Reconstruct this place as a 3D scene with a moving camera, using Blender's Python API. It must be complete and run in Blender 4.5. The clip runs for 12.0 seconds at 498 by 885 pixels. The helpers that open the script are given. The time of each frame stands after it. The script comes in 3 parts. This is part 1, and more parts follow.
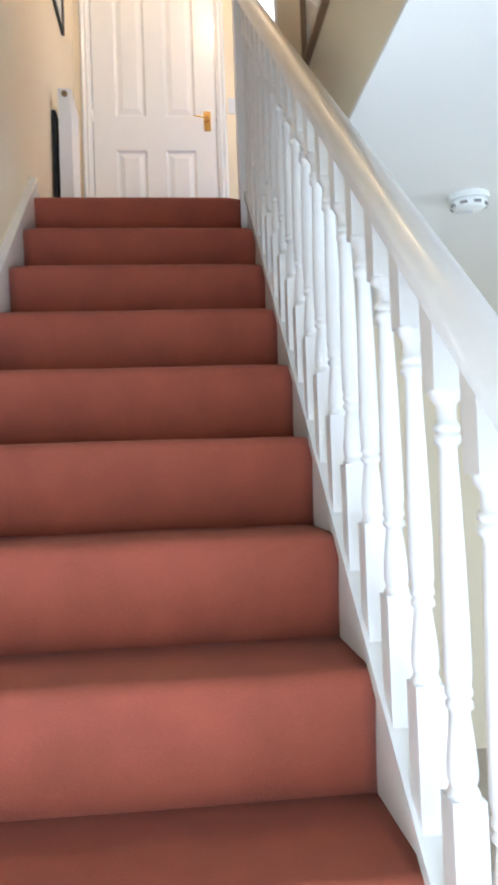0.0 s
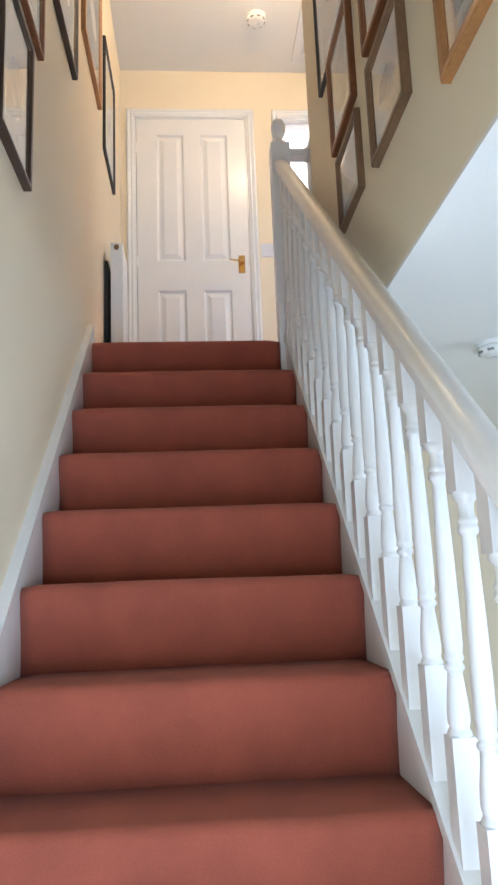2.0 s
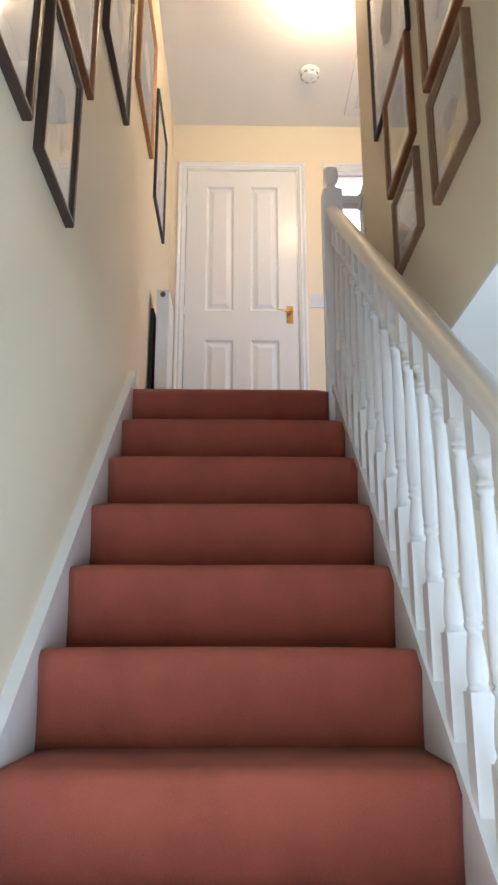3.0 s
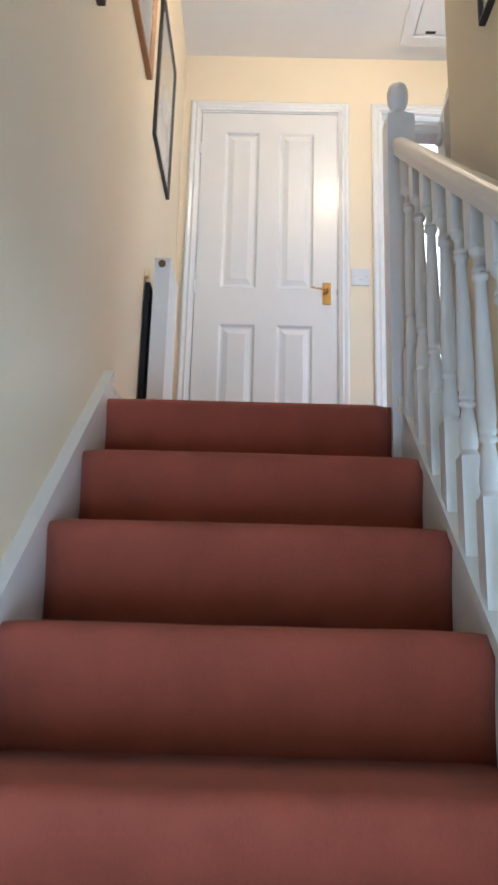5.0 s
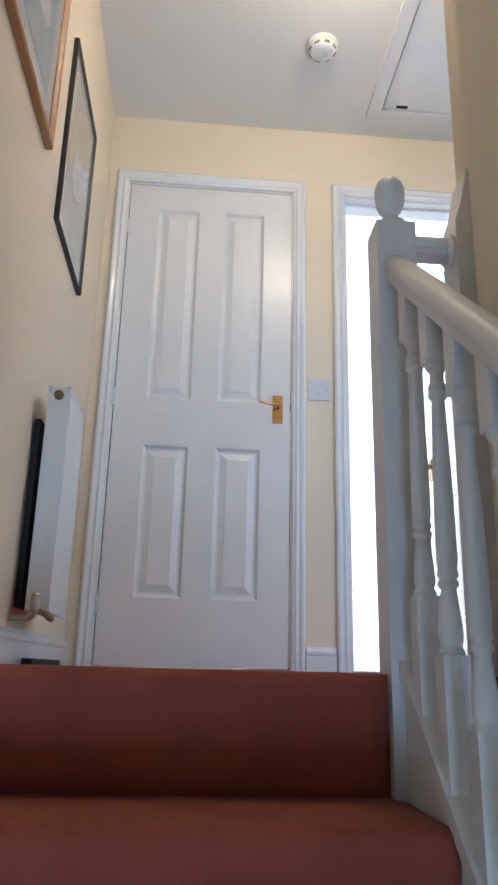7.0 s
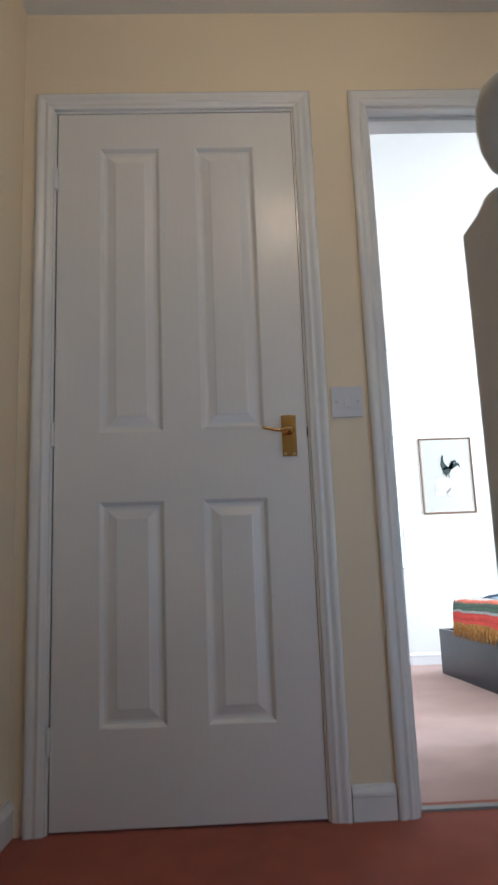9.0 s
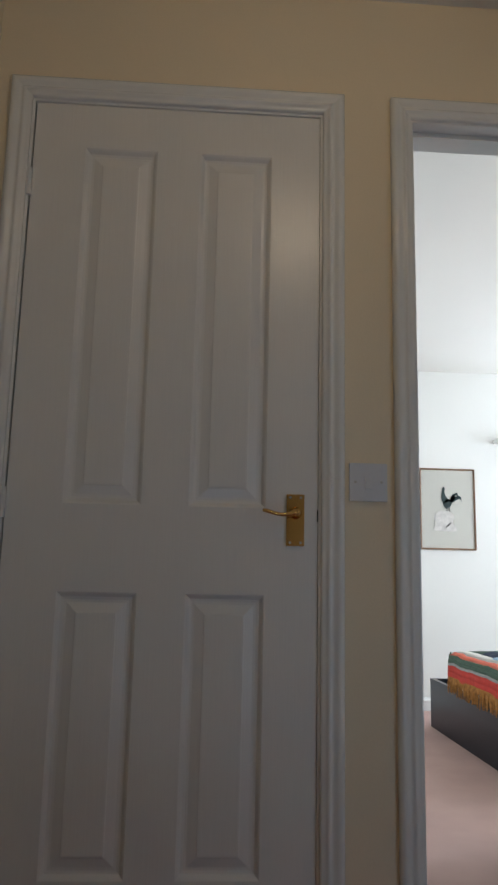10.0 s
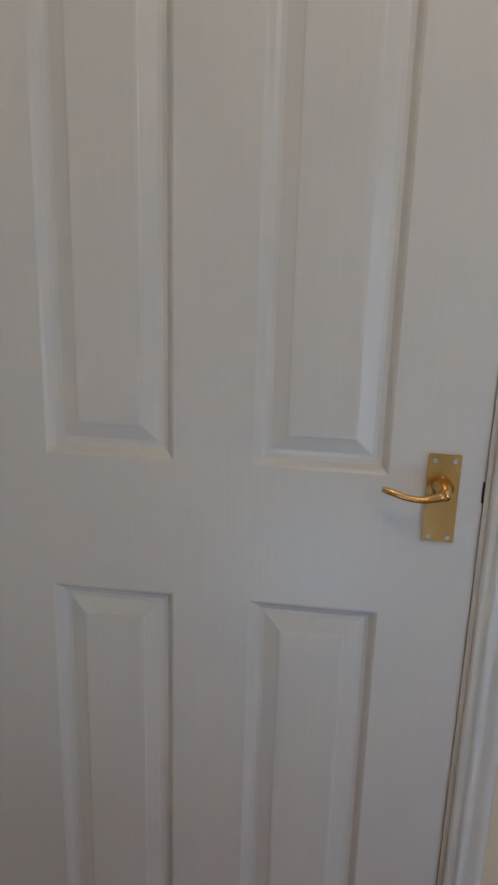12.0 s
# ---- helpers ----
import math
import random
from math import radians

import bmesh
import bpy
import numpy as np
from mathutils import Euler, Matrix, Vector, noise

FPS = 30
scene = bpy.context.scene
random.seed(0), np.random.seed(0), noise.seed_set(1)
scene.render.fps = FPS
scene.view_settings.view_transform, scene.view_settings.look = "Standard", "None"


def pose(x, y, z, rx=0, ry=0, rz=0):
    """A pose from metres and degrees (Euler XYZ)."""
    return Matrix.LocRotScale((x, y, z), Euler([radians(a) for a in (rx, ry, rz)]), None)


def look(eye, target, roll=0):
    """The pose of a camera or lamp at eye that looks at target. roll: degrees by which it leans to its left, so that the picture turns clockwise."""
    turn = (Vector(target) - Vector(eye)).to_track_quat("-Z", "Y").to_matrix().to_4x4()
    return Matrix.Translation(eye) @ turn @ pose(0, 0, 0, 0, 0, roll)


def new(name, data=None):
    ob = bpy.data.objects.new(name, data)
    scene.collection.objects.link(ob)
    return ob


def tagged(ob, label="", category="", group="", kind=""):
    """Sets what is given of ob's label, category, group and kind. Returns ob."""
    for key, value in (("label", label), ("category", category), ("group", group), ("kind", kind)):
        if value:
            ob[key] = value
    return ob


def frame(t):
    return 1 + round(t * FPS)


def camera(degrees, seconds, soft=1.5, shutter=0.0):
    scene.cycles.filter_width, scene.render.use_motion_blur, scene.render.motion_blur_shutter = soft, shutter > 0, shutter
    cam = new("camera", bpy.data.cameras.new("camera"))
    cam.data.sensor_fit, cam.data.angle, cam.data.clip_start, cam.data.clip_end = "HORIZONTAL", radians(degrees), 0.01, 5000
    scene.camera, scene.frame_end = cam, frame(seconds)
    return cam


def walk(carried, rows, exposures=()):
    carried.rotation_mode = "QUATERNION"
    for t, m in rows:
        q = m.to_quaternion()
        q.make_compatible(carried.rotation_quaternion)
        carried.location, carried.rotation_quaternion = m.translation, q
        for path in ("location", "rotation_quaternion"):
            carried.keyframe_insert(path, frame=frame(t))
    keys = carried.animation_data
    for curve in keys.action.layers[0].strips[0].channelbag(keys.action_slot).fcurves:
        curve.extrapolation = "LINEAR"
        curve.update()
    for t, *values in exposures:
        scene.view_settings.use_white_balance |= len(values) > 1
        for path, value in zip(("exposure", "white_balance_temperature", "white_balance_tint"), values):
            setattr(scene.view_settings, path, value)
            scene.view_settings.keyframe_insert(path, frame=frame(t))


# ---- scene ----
cam = camera(37.5, 12.0, soft=2.4, shutter=0.4)
PATH = [
    (0, (0.403, -4.126, -1.0), (0.602, -2.137, -0.931), -2.07),
    (0.5, (0.367, -4.14, -0.961), (0.474, -2.15, -0.785), -1.29),
    (1, (0.357, -4.165, -0.95), (0.462, -2.192, -0.637), -0.95),
    (1.5, (0.328, -4.254, -0.945), (0.462, -2.282, -0.641), -2.2),
    (2, (0.314, -4.256, -0.943), (0.466, -2.297, -0.573), -2.2),
    (2.5, (0.308, -4.207, -0.919), (0.395, -2.252, -0.504), -1.5),
    (2.7, (0.321, -4.174, -0.929), (0.386, -2.235, -0.445), -0.9),
    (4.5, (0.292, -3.529, -0.656), (0.243, -1.61, -0.098), 2.3),
    (5, (0.318, -3.304, -0.546), (0.299, -1.358, -0.086), 1.6),
    (5.5, (0.32, -3.197, -0.4), (0.45, -1.293, 0.197), 0.7),
    (6, (0.363, -3.025, -0.27), (0.328, -1.098, 0.265), 0.4),
    (6.5, (0.33, -2.889, -0.133), (0.337, -0.984, 0.477), 0.6),
    (7, (0.331, -2.722, 0.002), (0.472, -0.817, 0.593), 1.4),
    (7.2, (0.33, -2.686, 0.027), (0.441, -0.773, 0.602), 1.7),
    (8.8, (0.442, -2.05, 0.537), (0.5, -0.081, 0.882), -0.2),
    (9, (0.454, -1.974, 0.581), (0.531, -0.014, 0.969), -2.2),
    (9.5, (0.408, -1.807, 0.728), (0.554, 0.157, 1.081), 0.6),
    (10, (0.439, -1.642, 0.866), (0.554, 0.323, 1.219), 1.3),
    (10.5, (0.43, -1.44, 0.905), (0.445, 0.505, 1.371), -3.3),
    (11, (0.409, -1.32, 1.054), (0.482, 0.663, 1.302), 1.2),
    (11.5, (0.455, -1.138, 1.169), (0.352, 0.856, 1.047), 2.0),
    (12, (0.513, -0.895, 1.3), (0.266, 1.014, 0.756), 1.66),
]
walk(cam, [(t, look(eye, target, roll)) for t, eye, target, roll in PATH],
     exposures=[(0.0, 0.15, 6300, 15), (1.0, -0.15, 6350, 15), (1.5, -0.03, 6200, 14), (2.7, -0.2, 6250, 14), (4.5, -0.05, 5700, 11), (5.5, -0.15, 5350, 9), (6.5, -0.4, 5150, 9), (7.2, -0.6, 5150, 9),
                (8.8, -1.5, 5600, 10), (9.5, -2.25, 5850, 10), (10.0, -2.55, 6050, 10), (10.5, -2.2, 5950, 10), (11.0, -1.8, 5900, 9), (12.0, -1.35, 5750, 8)])

# ---- world and lamps ----
world = bpy.data.worlds.new("sky")
scene.world = world
world.use_nodes = True
wn = world.node_tree
sky = wn.nodes.new("ShaderNodeTexSky")
sky.sky_type = "NISHITA"
sky.sun_disc = False
sky.sun_elevation, sky.sun_rotation = radians(38), radians(150)
wn.links.new(sky.outputs[0], wn.nodes["Background"].inputs[0])
wn.nodes["Background"].inputs[1].default_value = 0.1

sun = new("sun", bpy.data.lights.new("sun", "SUN"))
sun.data.energy, sun.data.angle, sun.data.color = 2.5, radians(0.5), (1, 0.95, 0.88)
sun.matrix_world = pose(0, 0, 20, 52, 0, -150)


def area_lamp(name, m, width, height, power, colour):
    ob = new(name, bpy.data.lights.new(name, "AREA"))
    ob.data.shape, ob.data.size, ob.data.size_y = "RECTANGLE", width, height
    ob.data.energy, ob.data.color = power, colour
    ob.matrix_world = m
    return ob


# area lamps for daylight from unseen openings: bedroom window, stair foot, living room side window
area_lamp("bedroom_daylight", look((4.45, 1.75, 1.45), (1.0, 1.75, 1.2)), 1.9, 1.2, 400, (0.86, 0.94, 1.0))
area_lamp("stair_foot_daylight", look((0.75, -4.94, -1.80), (0.5, -3.0, -1.80)), 1.35, 1.5, 92, (0.56, 0.76, 1.0))
area_lamp("side_daylight", look((4.95, -2.9, -1.35), (1.0, -3.0, -1.3)), 1.9, 1.25, 78, (0.66, 0.85, 1.0))

# added unseen lamp that throws light through the bedroom doorway onto the landing carpet
area_lamp("bedroom_back_fill", look((3.5, 3.34, 1.5), (1.4, 0.2, 1.0)), 1.1, 1.1, 190, (0.86, 0.94, 1.0))
# added fill lamp that brightens the closed door's lower right with cool light
area_lamp("landing_fill", look((1.60, -1.46, 0.80), (1.1, 0.0, 0.65)), 0.72, 1.3, 15, (0.50, 0.74, 1.0))


# ---- materials ----
def material(name, colour, rough=0.5, metal=0.0, vary=0.06, scale=3.0, grain=60.0, bump=0.1, depth=0.002, coat=0.0, second=None, stretch=None):
    m = bpy.data.materials.new(name)
    m.use_nodes = True
    t = m.node_tree
    b = t.nodes["Principled BSDF"]
    b.inputs["Roughness"].default_value, b.inputs["Metallic"].default_value = rough, metal
    b.inputs["Coat Weight"].default_value = coat
    co = t.nodes.new("ShaderNodeTexCoord")
    big = t.nodes.new("ShaderNodeTexNoise")
    big.inputs["Scale"].default_value, big.inputs["Detail"].default_value = scale, 4
    fine = t.nodes.new("ShaderNodeTexNoise")
    fine.inputs["Scale"].default_value, fine.inputs["Detail"].default_value = grain, 3
    t.links.new(co.outputs["Object"], big.inputs["Vector"])
    if stretch:
        lay = t.nodes.new("ShaderNodeMapping")
        lay.inputs["Scale"].default_value = stretch
        t.links.new(co.outputs["Object"], lay.inputs["Vector"])
        t.links.new(lay.outputs[0], fine.inputs["Vector"])
    else:
        t.links.new(co.outputs["Object"], fine.inputs["Vector"])
    add = t.nodes.new("ShaderNodeMath")
    add.operation = "ADD"
    t.links.new(big.outputs["Fac"], add.inputs[0])
    t.links.new(fine.outputs["Fac"], add.inputs[1])
    ramp = t.nodes.new("ShaderNodeMapRange")
    ramp.inputs["From Min"].default_value, ramp.inputs["From Max"].default_value = 0.65, 1.35
    t.links.new(add.outputs[0], ramp.inputs["Value"])
    mix = t.nodes.new("ShaderNodeMix")
    mix.data_type = "RGBA"
    other = second or tuple(c * (1 - vary) for c in colour)
    mix.inputs["A"].default_value = (*other, 1)
    mix.inputs["B"].default_value = (*(min(1, c * (1 + vary * 0.5)) for c in colour), 1)
    t.links.new(ramp.outputs[0], mix.inputs["Factor"])
    t.links.new(mix.outputs["Result"], b.inputs["Base Color"])
    if bump:
        bp = t.nodes.new("ShaderNodeBump")
        bp.inputs["Strength"].default_value, bp.inputs["Distance"].default_value = bump, depth
        t.links.new(fine.outputs["Fac"], bp.inputs["Height"])
        t.links.new(bp.outputs[0], b.inputs["Normal"])
    return m


CREAM = material("cream_wall_paint", (0.81, 0.70, 0.52), 0.72, vary=0.04, scale=1.2, grain=220, bump=0.12, depth=0.001)
CEIL = material("white_ceiling_paint", (0.80, 0.78, 0.73), 0.85, vary=0.03, scale=1.5, grain=260, bump=0.12, depth=0.001)
GLOSS = material("white_gloss_paint", (0.80, 0.80, 0.78), 0.15, vary=0.03, scale=5, grain=26, bump=0.03, depth=0.001)
SATIN = material("white_satin_paint", (0.78, 0.77, 0.75), 0.34, vary=0.04, scale=5, grain=26, bump=0.06, depth=0.001)
DOORP = material("white_door_paint", (0.78, 0.77, 0.75), 0.27, vary=0.03, scale=4, grain=24, bump=0.22, depth=0.001, stretch=(11, 11, 0.35))
CARPET = material("terracotta_carpet", (0.315, 0.071, 0.038), 0.95, vary=0.20, scale=9, grain=420, bump=0.5, depth=0.004)
_c = CARPET.node_tree.nodes
_c["Principled BSDF"].inputs["Sheen Weight"].default_value = 0.10
_c["Principled BSDF"].inputs["Sheen Tint"].default_value = (1.0, 0.80, 0.74, 1)
_brush = CARPET.node_tree.nodes.new("ShaderNodeTexNoise")
_brush.inputs["Scale"].default_value, _brush.inputs["Detail"].default_value = 1.0, 5
_place = CARPET.node_tree.nodes.new("ShaderNodeMapping")
_place.inputs["Scale"].default_value = (15, 8, 8)
_sum = CARPET.node_tree.nodes.new("ShaderNodeMath")
_sum.operation = "MULTIPLY_ADD"
_sum.inputs[1].default_value = 0.6
CARPET.node_tree.links.new(_c["Texture Coordinate"].outputs["Object"], _place.inputs["Vector"])
CARPET.node_tree.links.new(_place.outputs[0], _brush.inputs["Vector"])
CARPET.node_tree.links.new(_brush.outputs["Fac"], _sum.inputs[0])
CARPET.node_tree.links.new(_c["Math"].outputs[0], _sum.inputs[2])
CARPET.node_tree.links.new(_sum.outputs[0], _c["Map Range"].inputs["Value"])
_c["Map Range"].inputs["From Min"].default_value, _c["Map Range"].inputs["From Max"].default_value = 0.98, 1.62
PAVING = material("grey_paving", (0.22, 0.21, 0.19), 0.9, vary=0.3, scale=2, grain=60, bump=0.4)
PALEFLOOR = material("pale_unseen_floor", (0.46, 0.40, 0.33), 0.45, vary=0.15, scale=6, grain=60, bump=0.1)
CARPET2 = material("pale_bedroom_carpet", (0.48, 0.325, 0.285), 0.95, vary=0.15, scale=4, grain=420, bump=0.5, depth=0.004)
BRASS = material("polished_brass", (0.72, 0.48, 0.18), 0.22, 1.0, vary=0.12, scale=20, grain=200, bump=0.03)
PALEMETAL = material("pale_worn_metal", (0.50, 0.46, 0.40), 0.45, 0.6, vary=0.25, scale=60, grain=200, bump=0.05)
BRONZE = material("dull_bronze", (0.30, 0.21, 0.13), 0.4, 1.0, vary=0.2, scale=20, grain=200, bump=0.05)
STEEL = material("hinge_steel", (0.55, 0.53, 0.50), 0.35, 1.0, vary=0.1, scale=20, grain=200, bump=0.03)
DARKWOOD = material("dark_wood_frame", (0.055, 0.03, 0.02), 0.35, vary=0.3, scale=8, grain=90, bump=0.15)
BROWNWOOD = material("brown_wood_frame", (0.20, 0.068, 0.024), 0.4, vary=0.3, scale=8, grain=90, bump=0.15)
OAK = material("orange_oak_frame", (0.40, 0.18, 0.06), 0.4, vary=0.25, scale=8, grain=90, bump=0.15)
GREYWOOD = material("grey_brown_frame", (0.20, 0.11, 0.055), 0.45, vary=0.25, scale=8, grain=90, bump=0.15)
BLACK = material("black_frame", (0.02, 0.02, 0.02), 0.35, vary=0.2)
MOUNT = material("ivory_picture_mount", (0.74, 0.70, 0.60), 0.8, vary=0.04, scale=4)
PRINT = material("grey_print", (0.64, 0.60, 0.50), 0.8, vary=0.2, scale=7, grain=60, bump=0)
PRINTB = material("blue_grey_print", (0.34, 0.42, 0.46), 0.8, vary=0.4, scale=9, grain=40, bump=0)
INK = material("dark_ink", (0.03, 0.05, 0.05), 0.8, vary=0.3, scale=40, bump=0)
PALEINK = material("pale_grey_ink", (0.62, 0.59, 0.55), 0.8, vary=0.2, scale=40, bump=0)
SLOT = material("grey_slot", (0.28, 0.27, 0.25), 0.6, vary=0.1, bump=0)
PLASTIC = material("white_plastic", (0.80, 0.80, 0.76), 0.35, vary=0.02, bump=0)
SWITCH = material("grey_white_plastic", (0.66, 0.67, 0.70), 0.3, vary=0.03, bump=0)
# near-black for small parts; also colours the shade behind the radiator
DARK = material("black_parts_and_shade", (0.02, 0.018, 0.016), 0.7, vary=0.2)
RADP = material("white_radiator_enamel", (0.78, 0.77, 0.74), 0.35, vary=0.03, bump=0.02)
BEDBASE = material("charcoal_bed_panel", (0.010, 0.014, 0.021), 0.3, vary=0.2, scale=12, grain=160, bump=0.1)
BEDBASE.node_tree.nodes["Principled BSDF"].inputs["Specular IOR Level"].default_value = 0.2
LEDGE = material("mattress_cloth", (0.70, 0.69, 0.66), 0.9, vary=0.05, grain=200, bump=0.3)
BRIGHT = material("white_bedroom_paint", (0.82, 0.81, 0.77), 0.8, vary=0.03, scale=1.2, grain=220, bump=0.1, depth=0.001)
WOOL = [material("striped_wool_" + n, c, 0.95, vary=0.25, scale=30, grain=300, bump=0.5, depth=0.004) for n, c in
        (("red", (0.55, 0.05, 0.035)), ("coral", (0.70, 0.16, 0.10)), ("green", (0.075, 0.125, 0.09)),
         ("grey", (0.36, 0.36, 0.34)), ("white", (0.66, 0.62, 0.56)), ("navy", (0.02, 0.03, 0.06)))]
OCHRE = material("ochre_fringe", (0.42, 0.20, 0.05), 0.95, vary=0.4, scale=60)

glass = bpy.data.materials.new("picture_glass")
glass.use_nodes = True
_g = glass.node_tree
_p = _g.nodes["Principled BSDF"]
_p.inputs["Roughness"].default_value, _p.inputs["Transmission Weight"].default_value, _p.inputs["IOR"].default_value = 0.03, 1.0, 1.45

GLOW = bpy.data.materials.new("glowing_lamp_glass")
GLOW.use_nodes = True
_p = GLOW.node_tree.nodes["Principled BSDF"]
_p.inputs["Base Color"].default_value = (0.9, 0.85, 0.75, 1)
_p.inputs["Emission Color"].default_value = (1.0, 0.74, 0.45, 1)
_p.inputs["Emission Strength"].default_value = 92.0


# ---- building helpers ----
def box(bm, x0, x1, y0, y1, z0, z1):
    vs = [bm.verts.new((x, y, z)) for x in (x0, x1) for y in (y0, y1) for z in (z0, z1)]
    for f in ((0, 1, 3, 2), (4, 6, 7, 5), (0, 4, 5, 1), (2, 3, 7, 6), (0, 2, 6, 4), (1, 5, 7, 3)):
        bm.faces.new([vs[i] for i in f])
    return vs


def prism(bm, outline, axis, a, b):
    """An outline of two coordinates drawn out along one axis from a to b."""
    def at(u, v, w):
        return {"x": (w, u, v), "y": (u, w, v), "z": (u, v, w)}[axis]
    lo = [bm.verts.new(at(u, v, a)) for u, v in outline]
    hi = [bm.verts.new(at(u, v, b)) for u, v in outline]
    n = len(outline)
    bm.faces.new(lo)
    bm.faces.new(hi[::-1])
    for i in range(n):
        bm.faces.new((lo[i], hi[i], hi[(i + 1) % n], lo[(i + 1) % n]))


def lathe(bm, profile, segments=20, centre=(0, 0)):
    """Rings of (radius, z) about an upright axis."""
    rings = []
    for r, z in profile:
        rings.append([bm.verts.new((centre[0] + r * math.cos(2 * math.pi * k / segments),
                                    centre[1] + r * math.sin(2 * math.pi * k / segments), z)) for k in range(segments)])
    for a, b in zip(rings, rings[1:]):
        for k in range(segments):
            bm.faces.new((a[k], a[(k + 1) % segments], b[(k + 1) % segments], b[k]))
    bm.faces.new(rings[0][::-1])
    bm.faces.new(rings[-1])


def sweep(bm, points, radius, segments=10):
    rings = []
    for i, p in enumerate(points):
        p = Vector(p)
        d = (Vector(points[min(i + 1, len(points) - 1)]) - Vector(points[max(i - 1, 0)])).normalized()
        side = d.orthogonal().normalized() if i == 0 else (side - d * side.dot(d)).normalized()
        up = d.cross(side)
        r = radius[i] if isinstance(radius, (list, tuple)) else radius
        rings.append([bm.verts.new(p + side * r * math.cos(2 * math.pi * k / segments) + up * r * math.sin(2 * math.pi * k / segments)) for k in range(segments)])
    for a, b in zip(rings, rings[1:]):
        for k in range(segments):
            bm.faces.new((a[k], a[(k + 1) % segments], b[(k + 1) % segments], b[k]))
    bm.faces.new(rings[0][::-1])
    bm.faces.new(rings[-1])


def bevel(bm, width, segments=2, angle=0.5):
    edges = [e for e in bm.edges if len(e.link_faces) == 2 and e.calc_face_angle(0) > angle]
    bmesh.ops.bevel(bm, geom=edges, offset=width, segments=segments, affect="EDGES", profile=0.6)


def mesh_object(name, bm, mat, smooth=False):
    bmesh.ops.recalc_face_normals(bm, faces=bm.faces)
    data = bpy.data.meshes.new(name)
    bm.to_mesh(data)
    bm.free()
    for m in (mat if isinstance(mat, (list, tuple)) else [mat]):
        data.materials.append(m)
    if smooth:
        for p in data.polygons:
            p.use_smooth = True
    return new(name, data)


def part(name, bm, mat, parent, label="", smooth=False):
    ob = mesh_object(name, bm, mat, smooth)
    ob.parent = parent
    if label:
        ob["label"] = label
    return ob


def thing(name, label, category, m=None, group="", kind=""):
    ob = new(name)
    ob.matrix_basis = m or Matrix.Identity(4)
    return tagged(ob, label, category, group, kind)


def slab(name, dims, mat, label, category, width=0.0):
    bm = bmesh.new()
    for d in (dims if isinstance(dims[0], (list, tuple)) else [dims]):
        box(bm, *d)
    if width:
        bevel(bm, width)
    return tagged(mesh_object(name, bm, mat), label, category, kind="structure")


# ---- the plan ----
RISE, GO, STEPS = 0.187, 0.2222, 14
NOSE = -1.475                      # front edge of the landing
GROUND = -RISE * STEPS             # the ground floor
LOW, TOP = -0.222, 2.33             # the two ceilings
SL, SR = -0.072, 0.692             # the stair between its strings
WL, WR = -0.100, 0.812             # wall faces beside the stair
SLOPE = RISE / GO
ANGLE = math.atan(SLOPE)


def nosing(y):
    return SLOPE * (y + 1.487)


# walls of the stair and landing
slab("wall_left", (WL - 0.15, WL, -5.11, 3.38, GROUND - 0.1, TOP), CREAM, "long cream painted wall beside the stairs", "wall")
bm = bmesh.new()
prism(bm, [(WL, 0), (-0.028, 0), (-0.028, 2.014), (0.719, 2.014), (0.719, 0), (0.900, 0), (0.900, 2.014), (1.690, 2.014), (1.690, 0), (2.2, 0), (2.2, TOP), (WL, TOP)], "y", 0.0, 0.12)
tagged(mesh_object("wall_end", bm, CREAM), "cream painted landing wall with two doorways", "wall", kind="structure")
slab("wall_pictures", (WR, WR + 0.1, -4.75, -1.60, LOW, TOP), CREAM, "cream stairwell wall above the living room ceiling", "wall")
# this opening and the closed box behind it are added to house the fill lamp
slab("wall_landing_side", [(0.868, 1.22, -1.60, -1.40, LOW, TOP), (1.98, 2.2, -1.60, -1.40, LOW, TOP), (1.22, 1.98, -1.60, -1.40, 2.0, TOP), (1.22, 1.98, -1.60, -1.40, LOW, 0.0)], CREAM,
     "cream landing wall with an unseen opening added for a fill lamp", "wall")
slab("wall_lamp_recess", [(1.0, 2.2, -2.4, -2.3, LOW, TOP), (0.92, 1.0, -2.4, -1.6, LOW, TOP), (2.2, 2.35, -2.4, -1.6, LOW, TOP), (0.92, 2.35, -2.4, -1.6, TOP, TOP + 0.1)], BRIGHT, "plain white walls added round the unseen landing fill lamp", "wall")
slab("floor_lamp_recess", (1.0, 2.2, -2.3, -1.6, -0.2, 0.0), CARPET, "carpeted floor added behind the unseen landing fill lamp", "floor")
slab("wall_landing_right", (2.2, 2.35, -1.60, 0.12, -0.2, TOP), CREAM, "plain cream wall at the landing's side", "wall")
slab("wall_stair_back", (WL, WR + 0.1, -4.85, -4.75, LOW, TOP), CREAM, "plain cream wall above the stair foot", "wall")
slab("ceiling", (WL - 0.15, 2.35, -4.85, 0.12, TOP, TOP + 0.12), CEIL, "white painted ceiling over stairs and landing", "ceiling")

# the ground floor room beside the stair
slab("ceiling_living", [(WR, 5.1, -4.96, -0.0, LOW - 0.01, LOW), (WL, WR, -4.96, -4.75, LOW - 0.01, LOW), (0.752, WR, -1.6, 0.0, LOW - 0.01, LOW)], CEIL, "white painted ceiling of the room below", "ceiling")
# unseen floor; its pale tone is chosen so bounced light leaves the ceiling neutral
slab("floor_living", (WL - 0.15, 5.1, -5.2, 0.2, GROUND - 0.1, GROUND), PALEFLOOR, "unseen ground floor, pale to keep the bounced light neutral", "floor")
slab("wall_living_far", (WL, 5.1, -0.1, 0.0, GROUND, LOW), CREAM, "cream far wall of the living room", "wall")
